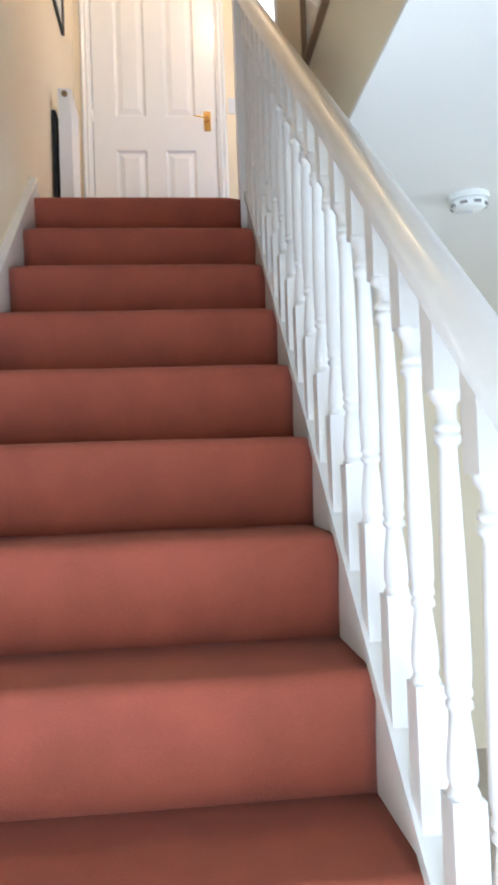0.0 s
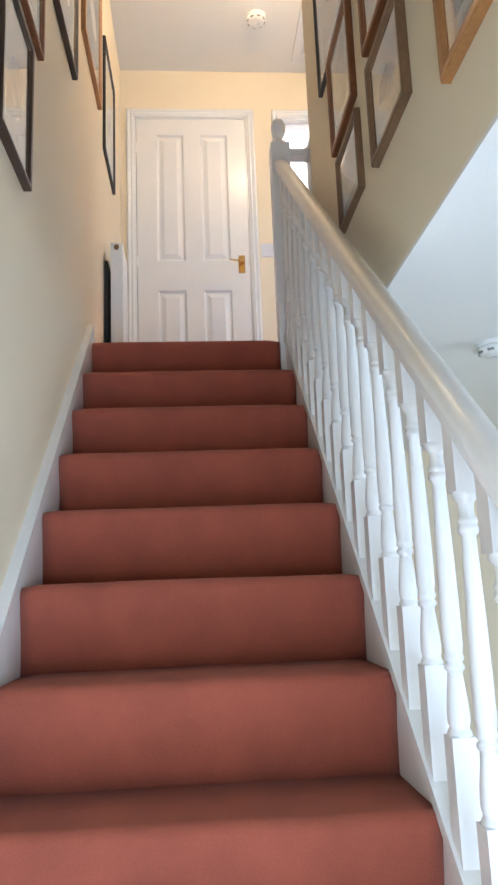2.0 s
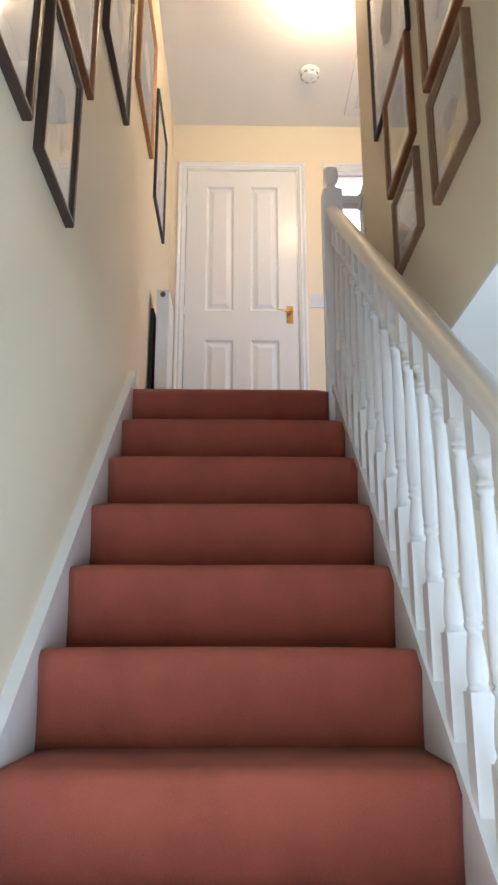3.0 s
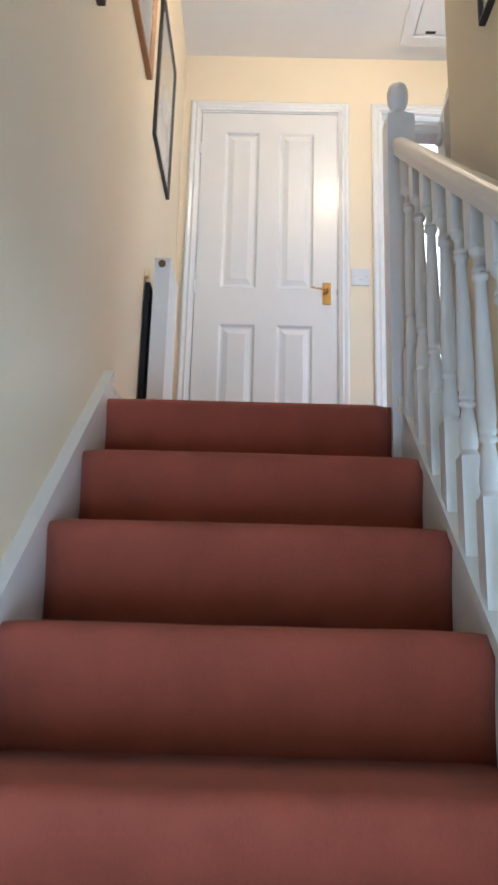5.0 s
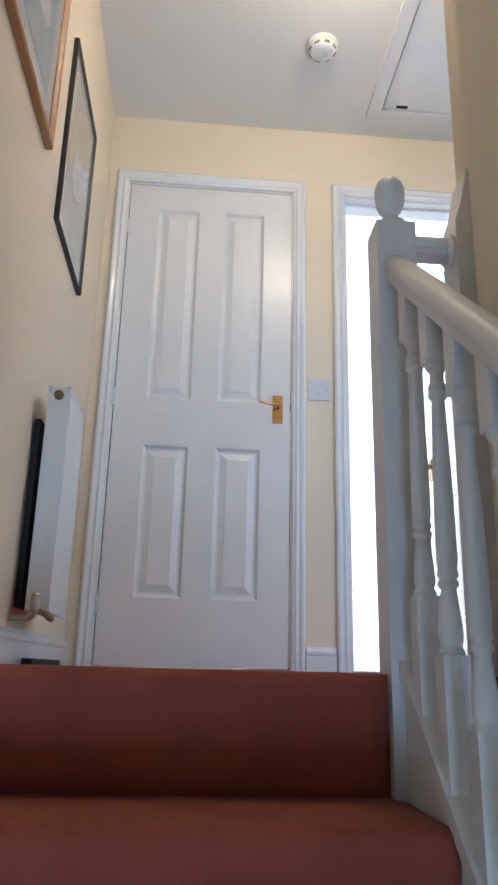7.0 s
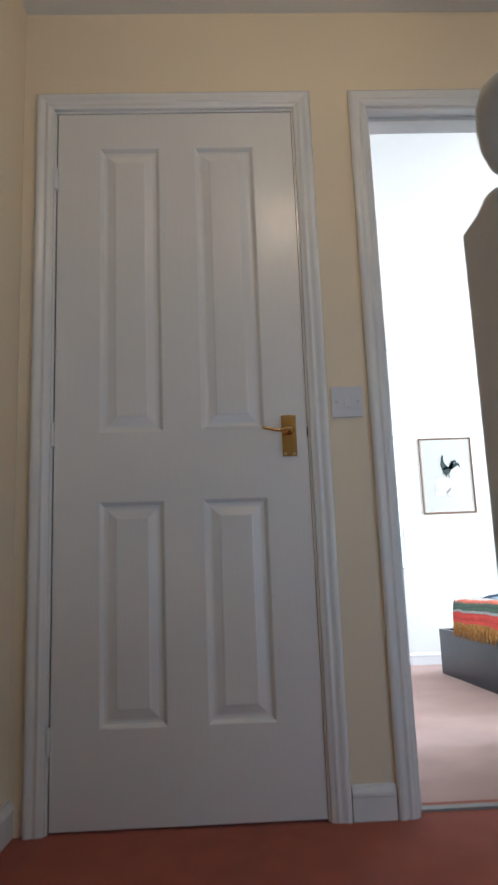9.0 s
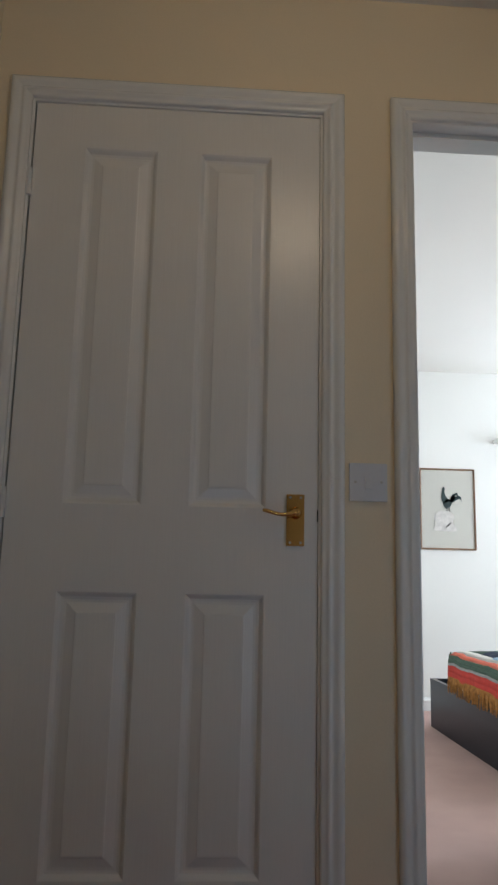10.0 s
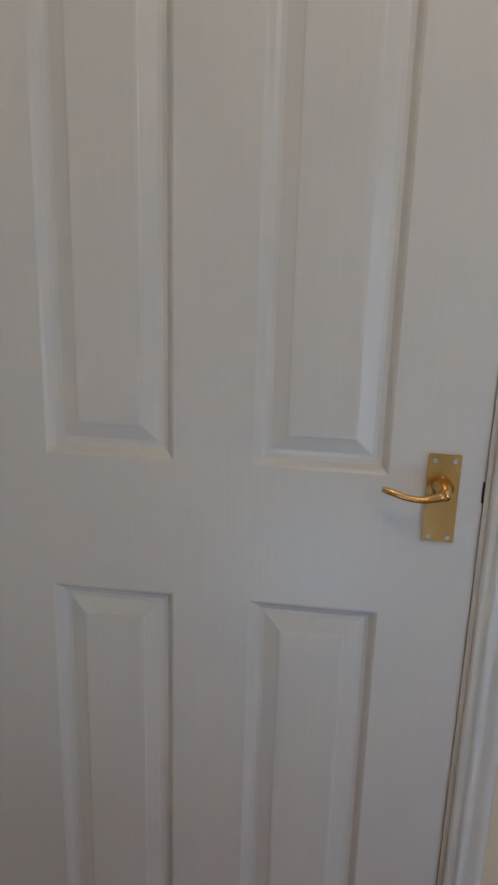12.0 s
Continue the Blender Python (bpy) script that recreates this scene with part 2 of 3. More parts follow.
slab("wall_living_right", [(5.0, 5.15, -5.1, -3.9, GROUND, LOW), (5.0, 5.15, -1.9, 0.0, GROUND, LOW), (5.0, 5.15, -3.9, -1.9, GROUND, -2.0),
                           (5.0, 5.15, -3.9, -1.9, -0.7, LOW)], CREAM, "cream living room wall with a window", "wall")
# unseen wall and opening, set close so the daylight falls off up the stairs
slab("wall_living_back", [(WL, 0.05, -5.11, -4.96, GROUND, LOW), (1.45, 5.1, -5.11, -4.96, GROUND, LOW), (0.05, 1.45, -5.11, -4.96, -1.02, LOW)], CREAM,
     "unseen cream wall with an assumed daylight opening at the stair foot", "wall")

# landing floor and its boards, cut back to the stair
slab("floor_landing", [(WL, 0.752, -1.44, 0.12, -0.2, 0), (0.752, 0.868, -1.60, 0.12, -0.2, 0), (0.868, 2.2, -1.40, 0.12, -0.2, 0)], CARPET, "terracotta carpeted landing floor", "floor")

# the bedroom
slab("floor_bedroom", (0.8, 4.6, 0.12, 3.5, -0.2, 0.0), CARPET2, "pale pinkish bedroom carpet", "floor")
# the unseen opening at x 2.9 to 4.1 is added for the back lamp
slab("wall_bedroom_back", [(0.7, 2.9, 3.38, 3.5, 0, TOP), (4.1, 4.7, 3.38, 3.5, 0, TOP), (2.9, 4.1, 3.38, 3.5, 0, 0.9), (2.9, 4.1, 3.38, 3.5, 2.1, TOP)], BRIGHT, "white bedroom wall behind the bed", "wall")
slab("wall_bedroom_left", (0.70, 0.82, 0.12, 3.38, 0, TOP), BRIGHT, "white bedroom side wall", "wall")
slab("wall_bedroom_front", (2.2, 4.7, 0.0, 0.12, 0, TOP), BRIGHT, "white bedroom wall beside the doorway", "wall")
slab("wall_bedroom_right", [(4.6, 4.75, 0.12, 0.75, 0, TOP), (4.6, 4.75, 2.75, 3.38, 0, TOP), (4.6, 4.75, 0.75, 2.75, 0, 0.8), (4.6, 4.75, 0.75, 2.75, 2.1, TOP)],
     BRIGHT, "white bedroom wall with the window", "wall")
slab("ceiling_bedroom", (0.7, 4.75, 0.12, 3.5, TOP, TOP + 0.12), CEIL, "white bedroom ceiling", "ceiling")
slab("ground", (-60, 60, -60, 60, GROUND - 0.4, GROUND - 0.3), PAVING, "flat ground round the house", "ground")


# ---- the stair ----
staircase = thing("staircase", "straight carpeted staircase in worn terracotta pile between white strings", "staircase", kind="structure")


def carpet_step(name, y, z, back, x0, x1, parent):
    """One carpeted step: a soft rounded nose, the tread behind it and the riser under it."""
    r = 0.022
    prof = [(y + 0.018, z - RISE - 0.02), (y + 0.018, z - RISE + 0.03), (y + 0.013, z - 0.10), (y + 0.004, z - 0.045)]
    for k in range(7):
        a = math.pi * (1.08 - 0.58 * k / 6)
        prof.append((y + r + r * math.cos(a), z - r + r * math.sin(a)))
    prof += [(y + back * 0.5, z - 0.002), (y + back, z - 0.003), (y + back, z - RISE - 0.02)]
    bm = bmesh.new()
    n = 26
    rings = []
    for k in range(n + 1):
        x = x0 + (x1 - x0) * k / n
        edge = min(k, n - k) / n
        pull = 0.006 * math.exp(-edge * 60)
        ring = []
        for u, v in prof:
            w = 0.0022 * noise.noise((x * 7, u * 9, v * 9 + z * 3)) + 0.0035 * noise.noise((x * 2.3, u * 3, v * 2 + z * 5))
            ring.append(bm.verts.new((x, u + w + pull, v + w * 0.6 - pull * 0.7)))
        rings.append(ring)
    m = len(prof)
    for a, b in zip(rings, rings[1:]):
        for k in range(m):
            bm.faces.new((a[k], b[k], b[(k + 1) % m], a[(k + 1) % m]))
    bm.faces.new(rings[0])
    bm.faces.new(rings[-1][::-1])
    return part(name, bm, CARPET, parent, smooth=True)


carpet_step("step", NOSE, 0.0, 0.036, WL, 0.660, staircase)
for i in range(1, STEPS):
    carpet_step("step", NOSE - 0.004 - GO * i, -RISE * i, GO + 0.03, SL, SR, staircase)

Y0 = NOSE - 0.012 - GO * STEPS     # foot of the stair


def raked(bm, x0, x1, low, high, y0, y1):
    prism(bm, [(y0, nosing(y0) + low), (y1, nosing(y1) + low), (y1, nosing(y1) + high), (y0, nosing(y0) + high)], "x", x0, x1)


bm = bmesh.new()
raked(bm, WL, SL, -0.30, 0.024, Y0, -1.402)
bevel(bm, 0.006, 3)
part("wall_string", bm, GLOSS, staircase, "white gloss painted string along the wall")
bm = bmesh.new()
raked(bm, SR, 0.735, -0.32, -0.028, Y0, -1.47)
bevel(bm, 0.004)
part("outer_string", bm, GLOSS, staircase, "white gloss painted outer string")
bm = bmesh.new()
prism(bm, [(Y0, GROUND), (-1.5, nosing(-1.5) - 0.3), (Y0, nosing(Y0) - 0.3)], "x", 0.70, 0.72)
part("spandrel_panel", bm, GLOSS, staircase, "white panelling under the outer string")
bm = bmesh.new()
raked(bm, 0.684, 0.742, -0.028, 0.003, Y0, -1.462)
bevel(bm, 0.006, 3)
part("string_cap", bm, GLOSS, staircase, "white moulded cap carrying the spindles")

BX = 0.710
balustrade = thing("balustrade", "white painted stair balustrade with turned spindles and ball newel", "balustrade")

# handrail: a mopstick-like section with a grooved side
bm = bmesh.new()
sect = [(-0.022, -0.021), (0.022, -0.021), (0.025, -0.017), (0.025, -0.007), (0.028, 0.000), (0.0285, 0.007), (0.026, 0.014), (0.020, 0.020), (0.011, 0.0238), (0.0, 0.025),
        (-0.011, 0.0238), (-0.020, 0.020), (-0.026, 0.014), (-0.0285, 0.007), (-0.028, 0.000), (-0.025, -0.007), (-0.025, -0.017)]
ends = []
for y in (Y0, -1.45):
    ends.append([bm.verts.new((BX + u, y, nosing(y) + 0.745 + v / math.cos(ANGLE))) for u, v in sect])
for k in range(len(sect)):
    bm.faces.new((ends[0][k], ends[1][k], ends[1][(k + 1) % len(sect)], ends[0][(k + 1) % len(sect)]))
bm.faces.new(ends[0])
bm.faces.new(ends[1][::-1])
rail = part("handrail", bm, SATIN, balustrade, "smooth white gloss handrail")
for p in rail.data.polygons:
    p.use_smooth = len(p.vertices) == 4 and p.normal.z > -0.5

# newel posts with a ball
def newel(x, y, z0, top, half):
    bm = bmesh.new()
    box(bm, x - half, x + half, y - half, y + half, z0, top - 0.012)
    bevel(bm, 0.004)
    post = part("newel_post", bm, SATIN, balustrade, "square white newel post")
    bm = bmesh.new()
    lathe(bm, [(half * 0.96, top - 0.014), (half * 0.96, top - 0.008), (half * 0.82, top + 0.002), (0.020, top + 0.010), (0.0155, top + 0.020), (0.0165, top + 0.027), (0.024, top + 0.036),
               (0.0295, top + 0.052), (0.0315, top + 0.070), (0.0305, top + 0.088), (0.0255, top + 0.103), (0.0160, top + 0.113), (0.005, top + 0.1165)], 28, (x, y))
    part("ball_cap", bm, SATIN, post, "turned ball cap", smooth=True)


newel(BX + 0.001, -1.425, -0.28, 0.888, 0.0395)
newel(BX, Y0 - 0.03, GROUND, nosing(Y0) + 0.93, 0.040)

# the short level rail from the newel to the wall
bm = bmesh.new()
prism(bm, [(-1.425 + u, 0.838 + v * 0.9) for u, v in sect], "x", 0.748, 0.828)
part("landing_rail", bm, SATIN, balustrade, "short level landing rail")
bm = bmesh.new()
prism(bm, [(0.834, 0.0), (0.868, 0.0), (0.868, 1.015), (0.864, 1.010), (0.857, 0.975), (0.848, 0.930), (0.838, 0.902), (0.834, 0.890)], "y", -1.465, -1.385)
bevel(bm, 0.002)
part("half_newel", bm, SATIN, balustrade, "white half newel with a curved top against the wall")
bm = bmesh.new()
lathe(bm, [(0.034, 0.0), (0.034, 0.008), (0.028, 0.014)], 24)
bmesh.ops.transform(bm, matrix=pose(0.834, -1.425, 0.838, 0, -90, 0), verts=bm.verts)
part("rosette", bm, SATIN, balustrade, "round rail rosette", smooth=True)


def spindle_mesh():
    """A turned spindle with square ends; the heights count from the nosing line."""
    bm = bmesh.new()
    h = 0.0195
    s = SLOPE
    bot, b1, b2, top = 0.000, 0.168, 0.622, 0.722
    for z0, z1 in ((bot, b1), (b2, top)):
        vs = [bm.verts.new((x, y, (z0 + s * y if z0 == bot else z0) if k == 0 else (z1 + s * y if z1 == top else z1)))
              for k in (0, 1) for x, y in ((-h, -h), (h, -h), (h, h), (-h, h))]
        for f in ((3, 2, 1, 0), (4, 5, 6, 7), (0, 1, 5, 4), (1, 2, 6, 5), (2, 3, 7, 6), (3, 0, 4, 7)):
            bm.faces.new([vs[i] for i in f])
    prof = [(0.0190, b1 - 0.003), (0.0192, b1 + 0.004), (0.0165, b1 + 0.009), (0.0150, b1 + 0.013), (0.0172, b1 + 0.019), (0.0178, b1 + 0.030), (0.0164, b1 + 0.050), (0.0136, b1 + 0.075),
            (0.0116, b1 + 0.090), (0.0112, b1 + 0.094), (0.0156, b1 + 0.098), (0.0156, b1 + 0.104), (0.0118, b1 + 0.108), (0.0156, b1 + 0.112), (0.0156, b1 + 0.118), (0.0138, b1 + 0.122),
            (0.0158, b1 + 0.134), (0.0156, b1 + 0.190), (0.0141, b1 + 0.270), (0.0122, b1 + 0.335), (0.0107, b1 + 0.380), (0.0103, b2 - 0.064), (0.0146, b2 - 0.060), (0.0158, b2 - 0.055),
            (0.0146, b2 - 0.050), (0.0120, b2 - 0.048), (0.0146, b2 - 0.046), (0.0152, b2 - 0.042), (0.0135, b2 - 0.038), (0.0112, b2 - 0.035), (0.0110, b2 - 0.020), (0.0125, b2 - 0.015),
            (0.0170, b2 - 0.010), (0.0189, b2 - 0.004), (0.0190, b2 + 0.003)]
    lathe(bm, prof, 14)
    bmesh.ops.recalc_face_normals(bm, faces=bm.faces)
    data = bpy.data.meshes.new("spindle")
    bm.to_mesh(data)
    bm.free()
    data.materials.append(SATIN)
    for p in data.polygons:
        p.use_smooth = len(p.vertices) == 4 and abs(p.normal.z) > 0.02 or len(p.vertices) == 4 and max(abs(p.normal.x), abs(p.normal.y)) < 0.999
    return data


SPINDLE = spindle_mesh()
for i in range(27):
    y = -1.542 - 0.1111 * i
    ob = new("spindle", SPINDLE)
    ob.parent = balustrade
    ob.location = (BX, y, nosing(y))


# ---- doors ----
PANELS = ((0.123, 0.297, 0.242, 0.820), (0.402, 0.576, 0.242, 0.820), (0.123, 0.297, 1.012, 1.874), (0.402, 0.576, 1.012, 1.874))


def door_leaf(bm, w, h, thick, front):
    """A moulded four-panel leaf; front counts towards -y."""
    xs = sorted({0, w, *(p[0] for p in PANELS), *(p[1] for p in PANELS)})
    zs = sorted({0.006, h, *(p[2] for p in PANELS), *(p[3] for p in PANELS)})
    for side in (1, -1):
        y = front if side == 1 else front + thick
        for a, b in zip(xs, xs[1:]):
            for c, d in zip(zs, zs[1:]):
                if any(abs(p[0] - a) < 1e-6 and abs(p[2] - c) < 1e-6 for p in PANELS):
                    steps = ((0.0, 0.0), (0.004, 0.003), (0.010, 0.011), (0.016, 0.0125), (0.022, 0.012), (0.042, 0.005), (0.044, 0.0035), (0.048, 0.003))
                    loops = []
                    for inset, dep in steps:
                        yy = y + side * dep
                        loops.append([bm.verts.new(q) for q in ((a + inset, yy, c + inset), (b - inset, yy, c + inset), (b - inset, yy, d - inset), (a + inset, yy, d - inset))])
                    for l0, l1 in zip(loops, loops[1:]):
                        for k in range(4):
                            bm.faces.new((l0[k], l0[(k + 1) % 4], l1[(k + 1) % 4], l1[k]))
                    bm.faces.new(loops[-1])
                else:
                    bm.faces.new([bm.verts.new(q) for q in ((a, y, c), (b, y, c), (b, y, d), (a, y, d))])
    for q in (((0, 0.006), (w, 0.006)), ((w, 0.006), (w, h)), ((w, h), (0, h)), ((0, h), (0, 0.006))):
        (a, c), (b, d) = q
        bm.faces.new([bm.verts.new(p) for p in ((a, front, c), (b, front, d), (b, front + thick, d), (a, front + thick, c))])
    bmesh.ops.remove_doubles(bm, verts=bm.verts, dist=0.0004)


def lever_handle(parent, x, z, y, out, toward, metal=BRASS):
    """A brass plate with a scrolled lever; out is -1 towards the landing."""
    bm = bmesh.new()
    box(bm, x - 0.020, x + 0.020, min(y, y + out * 0.006), max(y, y + out * 0.006), z - 0.073, z + 0.042)
    bevel(bm, 0.002)
    plate = part("handle_plate", bm, metal, parent, "metal handle plate")
    bm = bmesh.new()
    sweep(bm, [(x, y + out * 0.004, z), (x, y + out * 0.009, z), (x, y + out * 0.013, z), (x, y + out * 0.034, z), (x, y + out * 0.041, z)], [0.0145, 0.0140, 0.0095, 0.0085, 0.0060], 14)
    pts = []
    for k in range(11):
        f = k / 10
        pts.append((x + toward * 0.076 * f, y + out * (0.036 + 0.004 * math.sin(f * 3)), z + 0.001 - 0.007 * math.sin(f * 4.1) - 0.004 * f * f))
    sweep(bm, pts, [0.008, 0.0066, 0.0054, 0.0048, 0.0044, 0.0042, 0.0042, 0.0042, 0.0044, 0.0044, 0.0032], 12)
    part("lever", bm, metal, plate, "scrolled lever", smooth=True)
    for zz in (z - 0.066, z + 0.035):
        for xx in (x - 0.012, x + 0.012):
            bm = bmesh.new()
            sweep(bm, [(xx, y + out * 0.005, zz), (xx, y + out * 0.0078, zz)], 0.003, 10)
            part("screw", bm, STEEL, plate)


def architrave(name, x0, x1, h, face, parent, width=0.052, out=-1):
    """Moulded casing on three sides, mitred at the corners."""
    prof = [(0.0, 0.0), (0.0, 0.008), (0.001, 0.011), (0.005, 0.013), (0.012, 0.013), (0.014, 0.0155), (0.018, 0.018), (0.022, 0.0165), (0.024, 0.014), (0.029, 0.0145), (0.035, 0.018), (0.041, 0.0205), (0.046, 0.0195), (width - 0.001, 0.015), (width, 0.013), (width, 0.0)]
    bm = bmesh.new()
    corners = [(x0, -1, 0.0, 0), (x0, -1, h, 1), (x1, 1, h, 1), (x1, 1, 0.0, 0)]
    for a, b in zip(corners, corners[1:]):
        ends = [[bm.verts.new((cx + sx * u, face + out * d, cz + sz * u)) for u, d in prof] for cx, sx, cz, sz in (a, b)]
        for k in range(len(prof) - 1):
            bm.faces.new((ends[0][k], ends[0][k + 1], ends[1][k + 1], ends[1][k]))
    return part(name, bm, GLOSS, parent, "white gloss moulded architrave", smooth=True)


def hinge(parent, x, z, y):
    bm = bmesh.new()
    lathe(bm, [(0.0072, z - 0.034), (0.0072, z + 0.034)], 12, (x, y - 0.003))
    for k in (-0.013, 0.013):
        lathe(bm, [(0.0080, z + k - 0.001), (0.0080, z + k + 0.001)], 12, (x, y - 0.003))
    box(bm, x - 0.012, x + 0.012, y + 0.002, y + 0.005, z - 0.033, z + 0.033)
    part("hinge", bm, GLOSS, parent, "painted-over butt hinge")


def door_frame(parent, x0, x1, h):
    bm = bmesh.new()
    for a, b in ((x0 - 0.024, x0 - 0.003), (x1 + 0.003, x1 + 0.024)):
        box(bm, a, b, -0.001, 0.122, 0.0, h + 0.024)
    box(bm, x0 - 0.003, x1 + 0.003, -0.001, 0.122, h + 0.003, h + 0.024)
    part("door_lining", bm, GLOSS, parent, "white gloss door lining")
    bm = bmesh.new()
    y0 = 0.045 if parent.name.startswith("door_1") else 0.040
    for a, b in ((x0 - 0.003, x0 + 0.009), (x1 - 0.009, x1 + 0.003)):
        box(bm, a, b, y0, y0 + 0.030, 0.0, h + 0.003)
    box(bm, x0 + 0.009, x1 - 0.009, y0, y0 + 0.030, h - 0.009, h + 0.003)
    part("door_stop", bm, GLOSS, parent)
    architrave("architrave", x0 - 0.009, x1 + 0.009, h + 0.009, 0.0, parent)
    architrave("architrave", x0 - 0.009, x1 + 0.009, h + 0.009, 0.12, parent, out=1)


door_1 = thing("door_1", "closed white four-panel moulded door with brass lever", "door", kind="structure")
bm = bmesh.new()
door_leaf(bm, 0.6940, 1.9872, 0.038, 0.004)
bmesh.ops.translate(bm, vec=(0.0003, 0, 0), verts=bm.verts)
leaf = part("leaf", bm, DOORP, door_1, "white painted four-panel leaf")
lever_handle(leaf, 0.643, 1.003, 0.004, -1, -1)
bm = bmesh.new()
box(bm, 0.6925, 0.6970, 0.0015, 0.010, 0.985, 1.012)
part("latch", bm, DARK, leaf, "dark latch bolt in the gap")
door_frame(door_1, 0.0, 0.692, 1.986)
for z in (0.22, 1.01, 1.775):
    hinge(door_1, -0.004, z, 0.001)

door_2 = thing("door_2", "open white four-panel bedroom door in its white frame", "door", kind="structure")
door_frame(door_2, 0.931, 1.660, 1.986)
bm = bmesh.new()
door_leaf(bm, 0.724, 1.980, 0.038, 0.0)
bmesh.ops.transform(bm, matrix=pose(1.652, 0.118, 0, 0, 0, 98.2), verts=bm.verts)
leaf = part("leaf", bm, DOORP, door_2, "open white painted leaf")
PIV = pose(1.652, 0.118, 0, 0, 0, 98.2)
for out, y in ((-1, 0.0), (1, 0.038)):
    before = set(bpy.data.objects)
    lever_handle(leaf, 0.675, 1.003, y, out, -1, BRONZE)
    for ob in set(bpy.data.objects) - before:
        ob.data.transform(PIV)

bm = bmesh.new()
box(bm, 0.934, 1.657, 0.040, 0.075, 0.0, 0.006)
bevel(bm, 0.002)
tagged(mesh_object("threshold", bm, SLOT), "dull metal carpet threshold strip in the doorway", "threshold", kind="structure")


def skirting(name, y0, y1, x0, x1, axis):
    """A torus skirting board; drawn along x on the end wall or along y on the side wall."""
    h = 0.085
    prof = [(0.0, 0.0), (0.014, 0.0), (0.014, h - 0.030), (0.016, h - 0.026), (0.016, h - 0.018), (0.013, h - 0.012), (0.009, h - 0.008), (0.006, h), (0.0, h)]
    bm = bmesh.new()
    if axis == "x":
        prism(bm, [(-u, v) for u, v in prof], "x", x0, x1)
        bmesh.ops.translate(bm, vec=(0, y0, 0), verts=bm.verts)
    else:
        prism(bm, [(x0 + u, v) for u, v in prof], "y", y0, y1)
    return tagged(mesh_object(name, bm, GLOSS), "white gloss moulded skirting board", "skirting board", kind="structure")


skirting("baseboard", 0.0, 0, 0.756, 0.866, "x")
skirting("baseboard", -1.40, -0.0, WL, 0, "y")
skirting("baseboard", 3.38, 0, 0.82, 4.6, "x")


# ---- framed pictures ----
def framed_picture(name, label, m, w, h, bar, deep, frame_mat, mount, print_mat, art=None, group=""):
    """Hung with its back on the wall: x along the wall, z up, the front towards -y."""
    pic = thing(name, label, "picture", m, group)
    prof = [(0.0, 0.0), (0.0, deep * 0.85), (bar * 0.15, deep), (bar * 0.55, deep * 0.93), (bar * 0.85, deep * 0.66), (bar, deep * 0.62), (bar, 0.0)]
    bm = bmesh.new()
    rs = []
    for cx, cz in ((0, 0), (1, 0), (1, 1), (0, 1)):
        rs.append([bm.verts.new((u if cx == 0 else w - u, -d, u if cz == 0 else h - u)) for u, d in prof])
    for k in range(4):
        a, b = rs[k], rs[(k + 1) % 4]
        for i in range(len(prof) - 1):
            bm.faces.new((a[i], b[i], b[i + 1], a[i + 1]))
    part("frame", bm, frame_mat, pic)
    bm = bmesh.new()
    box(bm, bar * 0.8, w - bar * 0.8, -deep * 0.42, -0.001, bar * 0.8, h - bar * 0.8)
    part("mount", bm, MOUNT if mount else print_mat, pic, "plain ivory mount" if mount else "")
    if mount:
        bm = bmesh.new()
        box(bm, bar + mount, w - bar - mount, -deep * 0.42 - 0.0015, -deep * 0.42 + 0.001, bar + mount, h - bar - mount)
        part("print", bm, print_mat, pic)
    if art:
        art(pic, w, h, -deep * 0.42 - 0.002)
    bm = bmesh.new()
    box(bm, bar * 0.9, w - bar * 0.9, -deep * 0.58, -deep * 0.58 + 0.002, bar * 0.9, h - bar * 0.9)
    pane = part("glass_pane", bm, glass, pic, "clear picture glass")
    pane.visible_shadow = False
    return pic


def on_left(y0, z0):
    return pose(WL, y0, z0, 0, 0, 90)


def on_right(y1, z0):
    return pose(WR, y1, z0, 0, 0, -90)


def sketch(seed):
    """A faint washed shape on the print."""
    def draw(pic, w, h, y):
        bm = bmesh.new()
        pts = []
        for k in range(18):
            a = 2 * math.pi * k / 18
            q = 1 + 0.25 * math.sin(2 * a + seed) + 0.12 * math.sin(5 * a + seed * 2)
            pts.append((w * (0.5 + 0.17 * q * math.cos(a)), h * (0.46 + 0.15 * q * math.sin(a))))
        prism(bm, pts, "y", y - 0.0010, y - 0.0002)
        part("drawn_shape", bm, PALEINK, pic)
    return draw


LEFT, RIGHT = "pictures on the stair wall", "pictures on the opposite stairwell wall"
framed_picture("framed_picture", "framed print in a thin black frame above the radiator", on_left(-0.90, 1.20), 0.45, 0.64, 0.011, 0.016, BLACK, 0.05, PRINT, sketch(1), group=LEFT)
framed_picture("framed_picture", "blue-grey print in a broad orange oak frame", on_left(-1.60, 1.285), 0.52, 0.64, 0.030, 0.022, OAK, 0.06, PRINTB, sketch(2), group=LEFT)
framed_picture("framed_picture", "pale print in a dark brown wooden frame", on_left(-2.25, 0.905), 0.455, 0.55, 0.022, 0.022, DARKWOOD, 0.05, PRINT, sketch(3), group=LEFT)
framed_picture("framed_picture", "pale print in a glossy dark wood frame", on_left(-2.808, 0.05), 0.30, 0.41, 0.026, 0.022, DARKWOOD, 0.04, MOUNT, sketch(4), group=LEFT)
framed_picture("framed_picture", "pale print in a reddish brown frame", on_left(-2.80, 0.53), 0.425, 0.50, 0.022, 0.020, BROWNWOOD, 0.05, MOUNT, sketch(5), group=LEFT)
